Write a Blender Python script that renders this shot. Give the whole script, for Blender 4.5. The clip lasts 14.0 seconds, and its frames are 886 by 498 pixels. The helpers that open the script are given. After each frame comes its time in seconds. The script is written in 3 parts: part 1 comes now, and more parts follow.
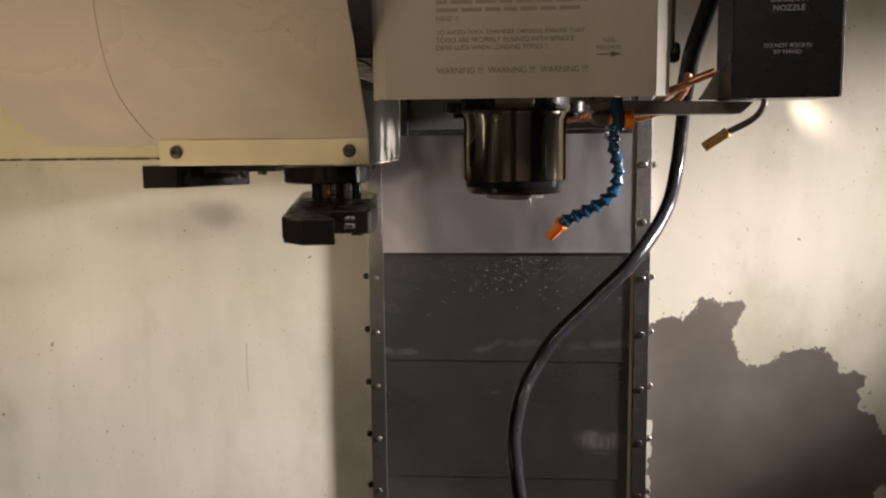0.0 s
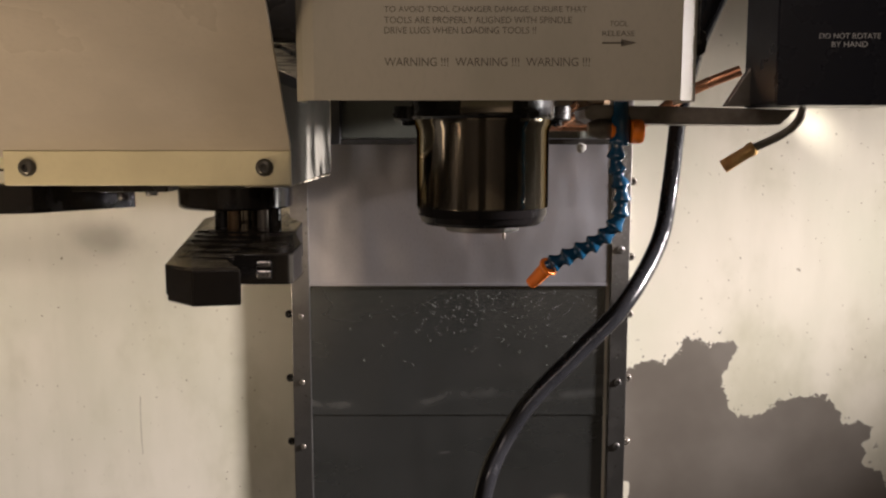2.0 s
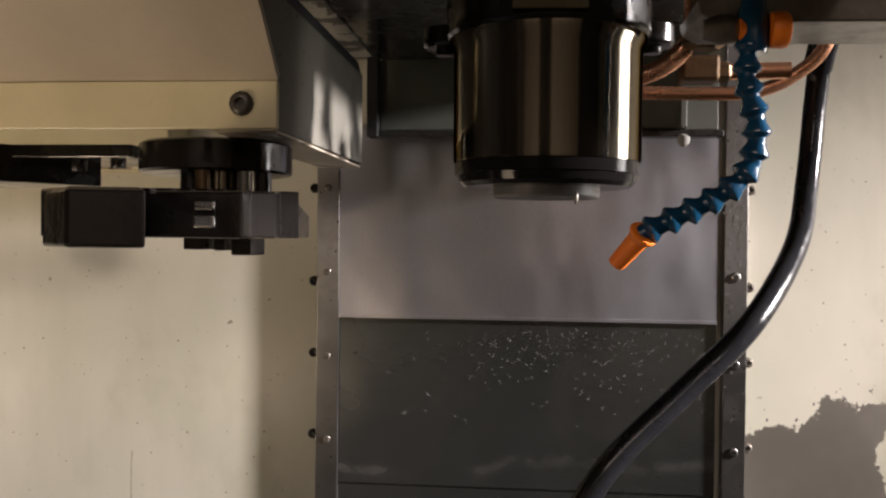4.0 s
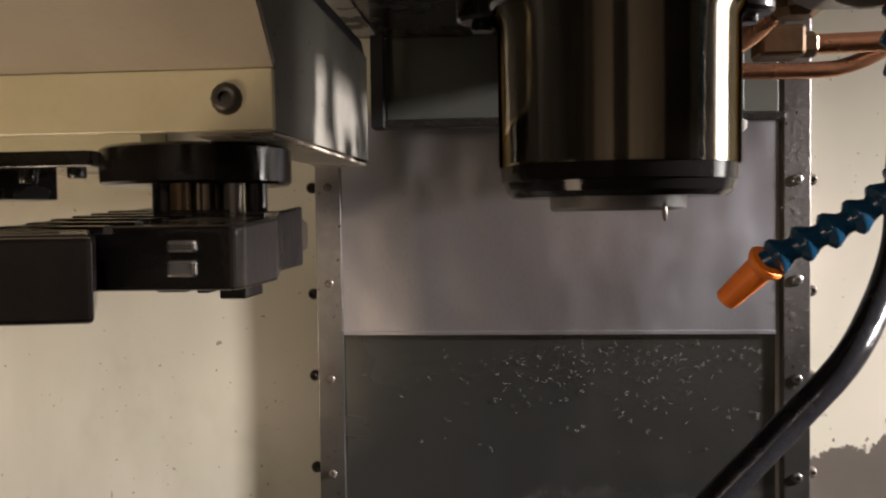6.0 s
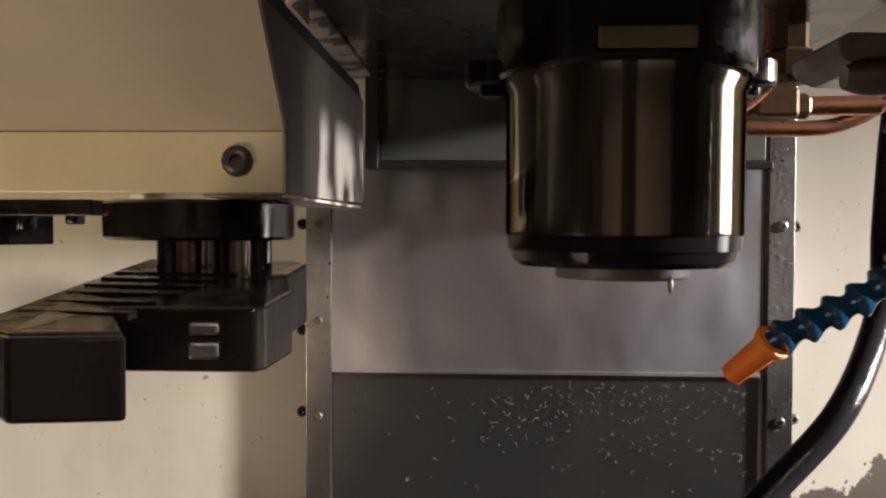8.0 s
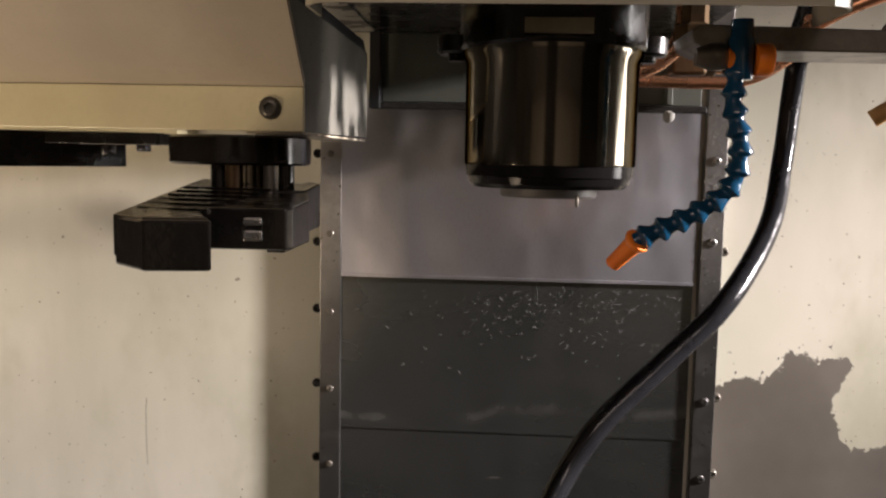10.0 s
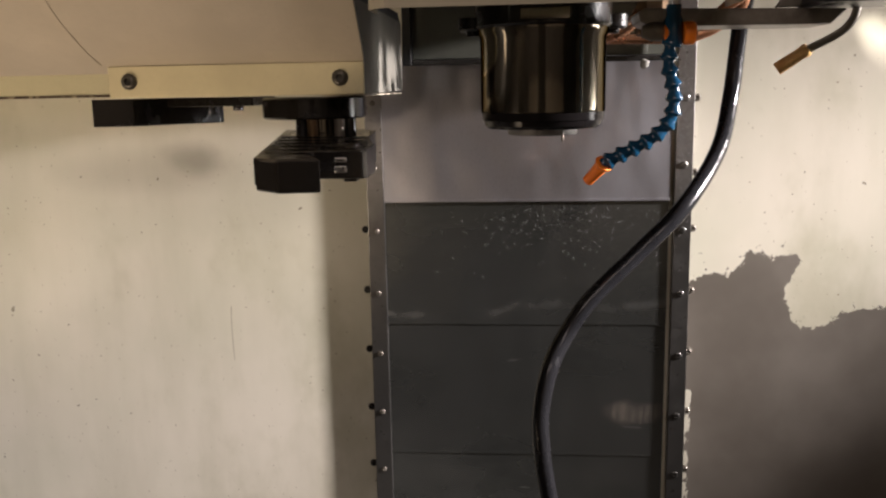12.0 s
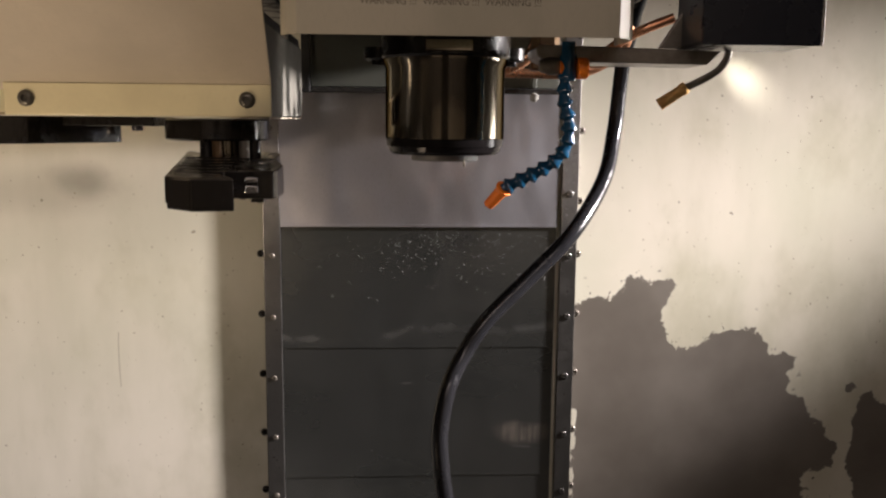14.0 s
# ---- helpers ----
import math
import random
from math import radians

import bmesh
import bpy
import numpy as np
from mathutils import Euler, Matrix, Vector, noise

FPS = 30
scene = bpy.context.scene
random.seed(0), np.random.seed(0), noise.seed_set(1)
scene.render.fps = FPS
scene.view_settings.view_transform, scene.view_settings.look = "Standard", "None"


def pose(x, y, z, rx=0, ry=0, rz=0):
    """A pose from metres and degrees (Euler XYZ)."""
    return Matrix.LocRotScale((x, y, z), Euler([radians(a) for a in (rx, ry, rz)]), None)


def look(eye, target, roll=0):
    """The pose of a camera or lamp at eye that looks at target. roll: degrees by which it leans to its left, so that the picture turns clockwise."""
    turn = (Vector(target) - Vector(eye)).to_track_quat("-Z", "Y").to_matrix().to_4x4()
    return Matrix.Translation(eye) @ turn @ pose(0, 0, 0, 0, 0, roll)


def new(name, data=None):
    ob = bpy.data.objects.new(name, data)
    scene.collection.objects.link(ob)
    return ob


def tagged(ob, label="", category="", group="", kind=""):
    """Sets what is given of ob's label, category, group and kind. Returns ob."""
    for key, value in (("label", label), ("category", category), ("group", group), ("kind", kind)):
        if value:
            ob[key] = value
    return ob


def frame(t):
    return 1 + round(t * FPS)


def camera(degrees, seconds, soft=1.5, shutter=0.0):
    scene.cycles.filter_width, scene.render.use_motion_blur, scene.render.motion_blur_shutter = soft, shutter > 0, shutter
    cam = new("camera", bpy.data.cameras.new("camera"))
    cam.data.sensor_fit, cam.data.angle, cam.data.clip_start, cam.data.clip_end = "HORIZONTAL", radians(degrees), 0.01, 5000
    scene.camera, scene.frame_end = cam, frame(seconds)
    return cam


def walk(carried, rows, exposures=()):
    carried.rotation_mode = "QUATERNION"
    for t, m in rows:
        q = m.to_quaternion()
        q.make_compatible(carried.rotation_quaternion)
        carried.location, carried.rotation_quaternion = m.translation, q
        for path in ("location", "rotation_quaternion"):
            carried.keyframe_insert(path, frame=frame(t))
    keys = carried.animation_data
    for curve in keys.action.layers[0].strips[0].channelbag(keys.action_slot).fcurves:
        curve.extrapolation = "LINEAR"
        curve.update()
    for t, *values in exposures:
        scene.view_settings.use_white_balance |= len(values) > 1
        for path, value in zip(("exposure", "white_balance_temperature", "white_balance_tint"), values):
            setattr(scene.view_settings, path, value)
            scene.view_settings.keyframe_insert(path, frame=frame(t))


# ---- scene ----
cam = camera(54.2, 14.0, soft=2.2)
PATH = [
    (0, (0.141, 0.466, 1.625), (-0.025, 2.443, 1.376), -0.6),
    (0.5, (0.146, 0.528, 1.627), (0.024, 2.512, 1.403), -0.3),
    (1, (0.116, 0.621, 1.644), (0.188, 2.612, 1.473), -0.3),
    (1.5, (0.081, 0.702, 1.632), (0.204, 2.688, 1.434), -1.1),
    (2, (0.098, 0.74, 1.638), (0.102, 2.725, 1.392), -0.0),
    (2.5, (0.128, 0.793, 1.609), (-0.01, 2.764, 1.301), 1.1),
    (2.7, (0.134, 0.818, 1.593), (-0.03, 2.791, 1.31), 1.2),
    (4.8, (0.11, 1.105, 1.503), (-0.084, 3.096, 1.546), 0.5),
    (5, (0.096, 1.125, 1.521), (-0.058, 3.119, 1.541), -0.7),
    (5.5, (0.076, 1.137, 1.537), (-0.102, 3.129, 1.471), -1.0),
    (6, (0.081, 1.131, 1.545), (-0.083, 3.123, 1.47), -0.8),
    (6.5, (0.079, 1.127, 1.553), (-0.079, 3.12, 1.49), -0.8),
    (7, (0.078, 1.125, 1.563), (-0.063, 3.119, 1.511), 0.5),
    (7.2, (0.07, 1.127, 1.572), (-0.071, 3.121, 1.527), 0.6),
    (9.3, (0.058, 1.106, 1.578), (0.049, 3.102, 1.457), -0.5),
    (9.5, (0.067, 1.071, 1.578), (0.035, 3.066, 1.437), -0.4),
    (10, (0.103, 0.935, 1.578), (-0.028, 2.919, 1.364), 1.1),
    (10.5, (0.125, 0.815, 1.578), (-0.097, 2.784, 1.308), 0.5),
    (11, (0.144, 0.707, 1.583), (-0.057, 2.667, 1.24), 0.2),
    (11.5, (0.146, 0.663, 1.588), (-0.074, 2.618, 1.225), -0.4),
    (12, (0.114, 0.666, 1.598), (-0.061, 2.625, 1.235), -1.1),
    (12.5, (0.057, 0.653, 1.603), (-0.041, 2.62, 1.256), -1.0),
    (13, (0.056, 0.632, 1.599), (0.025, 2.608, 1.294), 1.5),
    (13.5, (0.091, 0.621, 1.605), (0.09, 2.602, 1.332), 2.4),
    (14, (0.085, 0.635, 1.592), (0.193, 2.61, 1.299), 0.5),
]
walk(cam, [(t, look(eye, target, roll)) for t, eye, target, roll in PATH],
     [(0.0, 0.0), (2.7, 0.0), (4.8, -0.34), (5.4, -0.20), (7.2, -0.15), (9.3, -0.06), (10.0, -0.10), (11.0, -0.07), (12.5, -0.05), (14.0, 0.0)])

# ---- light ----
world = bpy.data.worlds.new("workshop_air")
world.use_nodes = True
world.node_tree.nodes["Background"].inputs[0].default_value = (0.9, 0.85, 0.75, 1)
world.node_tree.nodes["Background"].inputs[1].default_value = 0.10
scene.world = world


def area_lamp(name, eye, target, sx, sy, watts, colour):
    data = bpy.data.lights.new(name, "AREA")
    data.shape, data.size, data.size_y, data.energy, data.color = "RECTANGLE", sx, sy, watts, colour
    ob = new(name, data)
    ob.matrix_world = look(eye, target)
    return ob


# the enclosure's work lamps, added fills, and the workshop's ceiling tubes over the open front
work = area_lamp("work_lamp", (2.35, 1.62, 2.13), (-0.85, 1.86, 0.84), 0.14, 0.12, 13.4, (1.0, 0.91, 0.91))
work.data.spread = radians(30)
side = area_lamp("side_lamp", (1.55, 1.95, 1.64), (0.17, 1.60, 1.62), 0.60, 0.45, 0.72, (1.0, 0.95, 0.92))
side.data.spread = radians(34)
# added bare emitter, no real fitting: draws the bright spot on the back wall
corner = area_lamp("wall_spot_fill", (0.553, 1.972, 1.750), (0.662, 2.066, 1.662), 0.010, 0.010, 0.014, (1.0, 0.93, 0.86))
corner.data.spread = radians(24)
# added fill from low left, brightens the tool changer cover; no such lamp known
door = area_lamp("cover_fill", (-0.58, 1.06, 1.16), (-0.30, 1.55, 1.68), 0.26, 0.16, 0.85, (1.0, 0.76, 0.55))
door.data.spread = radians(95)
# added warm fill for the left ledge and the wall below it
left = area_lamp("ledge_fill", (-1.25, 1.30, 1.15), (-0.66, 2.0, 1.58), 0.2, 0.2, 0.72, (1.0, 0.80, 0.60))
left.data.spread = radians(70)
area_lamp("workshop_tubes", (0.1, -0.85, 2.80), (0.1, -0.15, 0.7), 1.6, 0.5, 15.5, (1.0, 0.82, 0.75))


# ---- materials ----
def nodes_of(name):
    m = bpy.data.materials.new(name)
    m.use_nodes = True
    return m, m.node_tree, m.node_tree.nodes["Principled BSDF"]


def add(nt, kind, **values):
    n = nt.nodes.new(kind)
    for k, v in values.items():
        n.inputs[k].default_value = v
    return n


def math_node(nt, op, a, b=None, clamp=False):
    n = nt.nodes.new("ShaderNodeMath")
    n.operation, n.use_clamp = op, clamp
    for i, v in enumerate((a, b)):
        if v is None:
            continue
        if isinstance(v, (int, float)):
            n.inputs[i].default_value = v
        else:
            nt.links.new(v, n.inputs[i])
    return n.outputs[0]


def mix_colour(nt, f, a, b):
    n = nt.nodes.new("ShaderNodeMix")
    n.data_type = "RGBA"
    for sock, v in ((n.inputs[0], f), (n.inputs[6], a), (n.inputs[7], b)):
        if hasattr(v, "is_linked"):
            nt.links.new(v, sock)
        elif isinstance(v, (int, float)):
            sock.default_value = v
        else:
            sock.default_value = (*v, 1)
    return n.outputs[2]


def noise_at(nt, scale, detail=4.0, stretch=(1, 1, 1), rough=0.55):
    geo = nt.nodes.new("ShaderNodeNewGeometry")
    mul = nt.nodes.new("ShaderNodeVectorMath")
    mul.operation = "MULTIPLY"
    mul.inputs[1].default_value = stretch
    nt.links.new(geo.outputs["Position"], mul.inputs[0])
    n = add(nt, "ShaderNodeTexNoise", Scale=scale, Detail=detail, Roughness=rough)
    nt.links.new(mul.outputs[0], n.inputs["Vector"])
    return n.outputs["Fac"]


def steps(nt, v, lo, hi):
    n = nt.nodes.new("ShaderNodeMapRange")
    n.interpolation_type = "SMOOTHSTEP"
    n.inputs[1].default_value, n.inputs[2].default_value = lo, hi
    nt.links.new(v, n.inputs[0])
    return n.outputs[0]


def surface(name, colour, dark, rough=0.4, metal=0.0, scale=14.0, stretch=(1, 1, 1), grain=220.0, bump=0.08,
            speck=None, rough_range=0.12, lo=0.4, hi=0.75, coat=0.0, wave=0.0, wave_scale=7.0):
    """A worn surface: two scales of colour change, roughness change, fine relief and dirt specks."""
    m, nt, b = nodes_of(name)
    big = steps(nt, noise_at(nt, scale, 5.0, stretch), lo, hi)
    fine = noise_at(nt, grain, 3.0, stretch)
    c = mix_colour(nt, big, colour, dark)
    c = mix_colour(nt, math_node(nt, "MULTIPLY", steps(nt, fine, 0.45, 0.8), 0.35), c, dark)
    if speck:
        s = steps(nt, noise_at(nt, 95.0, 2.0), *speck)
        c = mix_colour(nt, s, c, (0.05, 0.04, 0.03))
    nt.links.new(c, b.inputs["Base Color"])
    r = math_node(nt, "ADD", math_node(nt, "MULTIPLY", big, rough_range), rough - rough_range / 2)
    nt.links.new(r, b.inputs["Roughness"])
    b.inputs["Metallic"].default_value = metal
    b.inputs["Coat Weight"].default_value = coat
    b.inputs["Coat Roughness"].default_value = 0.12
    if bump:
        n = add(nt, "ShaderNodeBump", Strength=bump, Distance=0.002)
        nt.links.new(fine, n.inputs["Height"])
        nt.links.new(n.outputs[0], b.inputs["Normal"])
        if wave:
            w = add(nt, "ShaderNodeBump", Strength=wave, Distance=0.02)
            nt.links.new(noise_at(nt, wave_scale, 2.0, (1.0, 1.0, 0.6)), w.inputs["Height"])
            nt.links.new(w.outputs[0], n.inputs["Normal"])
    return m


def plain(name, colour, rough=0.5, metal=0.0):
    m, nt, b = nodes_of(name)
    b.inputs["Base Color"].default_value = (*colour, 1)
    b.inputs["Roughness"].default_value, b.inputs["Metallic"].default_value = rough, metal
    return m


def world_xz(nt):
    sep = nt.nodes.new("ShaderNodeSeparateXYZ")
    nt.links.new(nt.nodes.new("ShaderNodeNewGeometry").outputs["Position"], sep.inputs[0])
    return sep.outputs[0], sep.outputs[2]


def ellipse_mask(nt, x, z, cx, cz, rx, rz, soft):
    """1 inside an ellipse of the x-z plane, fading to 0 over a share of its radius."""
    dx = math_node(nt, "POWER", math_node(nt, "MULTIPLY", math_node(nt, "SUBTRACT", x, cx), 1 / rx), 2.0)
    dz = math_node(nt, "POWER", math_node(nt, "MULTIPLY", math_node(nt, "SUBTRACT", z, cz), 1 / rz), 2.0)
    return math_node(nt, "SUBTRACT", 1.0, steps(nt, math_node(nt, "SQRT", math_node(nt, "ADD", dx, dz)), 1 - soft, 1 + soft))


# outline of the dark, bare area of the back wall: height over x, from the column to the far side
BARE = [(0.36, 1.28), (0.41, 1.292), (0.452, 1.298), (0.47, 1.315), (0.488, 1.334), (0.512, 1.322), (0.54, 1.324), (0.548, 1.30),
        (0.553, 1.225), (0.567, 1.204), (0.597, 1.206), (0.63, 1.228), (0.655, 1.242), (0.712, 1.238), (0.733, 1.20), (0.768, 1.16),
        (0.802, 1.105), (0.818, 1.065), (0.85, 1.02), (0.866, 0.99), (0.872, 0.70), (0.882, 0.72), (0.892, 1.085), (0.915, 1.125),
        (0.95, 1.10), (1.0, 1.06)]

# round bays and tongues of its border: x, z, radii, bare or painted
LOBES = [(0.568, 1.262, 0.028, 0.034, 0), (0.540, 1.312, 0.022, 0.015, 1), (0.752, 1.176, 0.026, 0.024, 1), (0.786, 1.136, 0.018, 0.014, 0),
         (0.812, 1.046, 0.034, 0.034, 1), (0.838, 1.020, 0.026, 0.020, 1), (0.850, 0.962, 0.044, 0.022, 0), (0.858, 0.925, 0.046, 0.045, 0), (0.884, 1.134, 0.008, 0.009, 1)]


def wall_paint():
    """Cream enamel with vertical wiping marks, grime specks and a bare, stained area with a ragged border."""
    m, nt, b = nodes_of("back_wall_enamel")
    geo = nt.nodes.new("ShaderNodeNewGeometry")
    sep = nt.nodes.new("ShaderNodeSeparateXYZ")
    nt.links.new(geo.outputs["Position"], sep.inputs[0])
    x, z = sep.outputs[0], sep.outputs[2]
    streak = steps(nt, noise_at(nt, 9.0, 5.0, (1.0, 1.0, 0.22)), 0.35, 0.75)
    cloud = steps(nt, noise_at(nt, 3.2, 4.0), 0.35, 0.7)
    c = mix_colour(nt, streak, (0.70, 0.655, 0.55), (0.59, 0.555, 0.45))
    c = mix_colour(nt, math_node(nt, "MULTIPLY", cloud, 0.6), c, (0.54, 0.54, 0.42))
    smear = steps(nt, noise_at(nt, 4.5, 5.0, (1.0, 1.0, 0.7), 0.6), 0.48, 0.70)
    c = mix_colour(nt, math_node(nt, "MULTIPLY", smear, 0.6), c, (0.40, 0.385, 0.27))
    grit = steps(nt, noise_at(nt, 150.0, 1.0), 0.735, 0.755)
    c = mix_colour(nt, math_node(nt, "MULTIPLY", grit, 0.7), c, (0.20, 0.15, 0.09))
    spots = steps(nt, noise_at(nt, 62.0, 1.5), 0.735, 0.76)
    c = mix_colour(nt, math_node(nt, "MULTIPLY", spots, 0.75), c, (0.16, 0.13, 0.08))
    # soft dark ellipses: the tool change arm's cast shadow painted on the wall
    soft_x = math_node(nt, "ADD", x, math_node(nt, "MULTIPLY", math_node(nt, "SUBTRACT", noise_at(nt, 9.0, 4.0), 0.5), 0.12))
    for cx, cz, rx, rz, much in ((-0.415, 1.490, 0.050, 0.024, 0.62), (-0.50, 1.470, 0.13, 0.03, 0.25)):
        cast_shade = ellipse_mask(nt, soft_x, z, cx, cz, rx, rz, 0.75)
        c = mix_colour(nt, math_node(nt, "MULTIPLY", cast_shade, much), c, (0.20, 0.185, 0.14))
    line = math_node(nt, "ABSOLUTE", math_node(nt, "ADD", x, math_node(nt, "ADD", math_node(nt, "MULTIPLY", noise_at(nt, 14.0, 3.0), 0.006), 0.374)))
    line = math_node(nt, "MULTIPLY", math_node(nt, "LESS_THAN", line, 0.0011), math_node(nt, "MULTIPLY", math_node(nt, "LESS_THAN", z, 1.240), math_node(nt, "GREATER_THAN", z, 1.145)))
    c = mix_colour(nt, math_node(nt, "MULTIPLY", line, math_node(nt, "MULTIPLY", noise_at(nt, 120.0), 0.9)), c, (0.22, 0.19, 0.13))
    # ragged border
    wx = math_node(nt, "MULTIPLY", math_node(nt, "SUBTRACT", noise_at(nt, 34.0, 8.0, (1, 1, 1), 0.68), 0.5), 0.055)
    wz = math_node(nt, "MULTIPLY", math_node(nt, "SUBTRACT", noise_at(nt, 39.0, 8.0, (1, 1.3, 1), 0.68), 0.5), 0.06)
    xn = math_node(nt, "MULTIPLY", math_node(nt, "SUBTRACT", math_node(nt, "ADD", x, wx), 0.36), 1 / 0.64, True)
    curve = nt.nodes.new("ShaderNodeFloatCurve")
    pts = curve.mapping.curves[0].points
    for i, (px, ph) in enumerate(BARE):
        u, v = (px - 0.36) / 0.64, (ph - 0.6) / 0.8
        p = pts[0] if i == 0 else pts.new(u, v)
        if i == 0:
            p.location = (u, v)
        p.handle_type = "VECTOR"
    for p in list(pts):
        if p.location[0] > 0.999 and p.location[1] > 0.9:
            pts.remove(p)
    curve.mapping.update()
    nt.links.new(xn, curve.inputs["Value"])
    h = math_node(nt, "ADD", math_node(nt, "MULTIPLY", curve.outputs[0], 0.8), 0.6)
    depth = math_node(nt, "SUBTRACT", h, math_node(nt, "ADD", z, wz))
    bare = steps(nt, depth, -0.0012, 0.0012)
    px, pz = math_node(nt, "ADD", x, math_node(nt, "MULTIPLY", wx, 0.8)), math_node(nt, "ADD", z, math_node(nt, "MULTIPLY", wz, 0.8))
    for cx, cz, rx, rz, on in LOBES:
        lobe = ellipse_mask(nt, px, pz, cx, cz, rx, rz, 0.04)
        bare = math_node(nt, "MAXIMUM", bare, lobe) if on else math_node(nt, "SUBTRACT", bare, lobe, True)
    isles = math_node(nt, "MULTIPLY", steps(nt, noise_at(nt, 85.0, 4.0), 0.665, 0.685), steps(nt, depth, -0.045, -0.02))
    bare = math_node(nt, "MAXIMUM", bare, isles)
    bare = math_node(nt, "MULTIPLY", bare, math_node(nt, "GREATER_THAN", x, 0.36))
    # flakes of paint left along the column's rail
    left = math_node(nt, "MULTIPLY", steps(nt, noise_at(nt, 60.0, 3.0, (1, 1, 0.5)), 0.47, 0.5),
                     math_node(nt, "LESS_THAN", math_node(nt, "ADD", x, math_node(nt, "MULTIPLY", wx, 0.4)), 0.3965))
    left = math_node(nt, "MULTIPLY", left, math_node(nt, "LESS_THAN", z, 1.10))
    bare = math_node(nt, "SUBTRACT", bare, left, True)
    haze = steps(nt, noise_at(nt, 5.0, 4.0), 0.3, 0.75)
    bc = mix_colour(nt, haze, (0.185, 0.166, 0.140), (0.120, 0.105, 0.086))
    c = mix_colour(nt, bare, c, bc)
    nt.links.new(c, b.inputs["Base Color"])
    r = math_node(nt, "ADD", math_node(nt, "MULTIPLY", streak, 0.14), 0.30)
    nt.links.new(math_node(nt, "ADD", r, math_node(nt, "MULTIPLY", bare, 0.12)), b.inputs["Roughness"])
    n = add(nt, "ShaderNodeBump", Strength=0.09, Distance=0.006)
    hh = math_node(nt, "SUBTRACT", math_node(nt, "MULTIPLY", noise_at(nt, 11.0, 3.0), 1.0), math_node(nt, "MULTIPLY", bare, 0.2))
    nt.links.new(hh, n.inputs["Height"])
    nt.links.new(n.outputs[0], b.inputs["Normal"])
    return m


def rail_steel():
    """Bare steel, scuffed and pitted; a dark reflection is painted in up to about the top sheet's lower edge."""
    m, nt, b = nodes_of("worn_rail_steel")
    x, z = world_xz(nt)
    patch = steps(nt, noise_at(nt, 28.0, 5.0), 0.4, 0.75)
    c = mix_colour(nt, patch, (0.40, 0.385, 0.365), (0.27, 0.255, 0.24))
    edge = math_node(nt, "ADD", z, math_node(nt, "MULTIPLY", noise_at(nt, 16.0, 5.0), 0.10))
    low_reflection = math_node(nt, "SUBTRACT", 1.0, steps(nt, edge, 1.42, 1.56))
    c = mix_colour(nt, math_node(nt, "MULTIPLY", low_reflection, 0.88), c, (0.085, 0.083, 0.078))
    pits = steps(nt, noise_at(nt, 150.0, 2.0), 0.69, 0.71)
    c = mix_colour(nt, pits, c, (0.04, 0.035, 0.03))
    nt.links.new(c, b.inputs["Base Color"])
    b.inputs["Metallic"].default_value = 0.85
    nt.links.new(math_node(nt, "ADD", math_node(nt, "MULTIPLY", patch, 0.16), 0.28), b.inputs["Roughness"])
    n = add(nt, "ShaderNodeBump", Strength=0.12, Distance=0.002)
    nt.links.new(noise_at(nt, 180.0, 3.0), n.inputs["Height"])
    nt.links.new(n.outputs[0], b.inputs["Normal"])
    return m


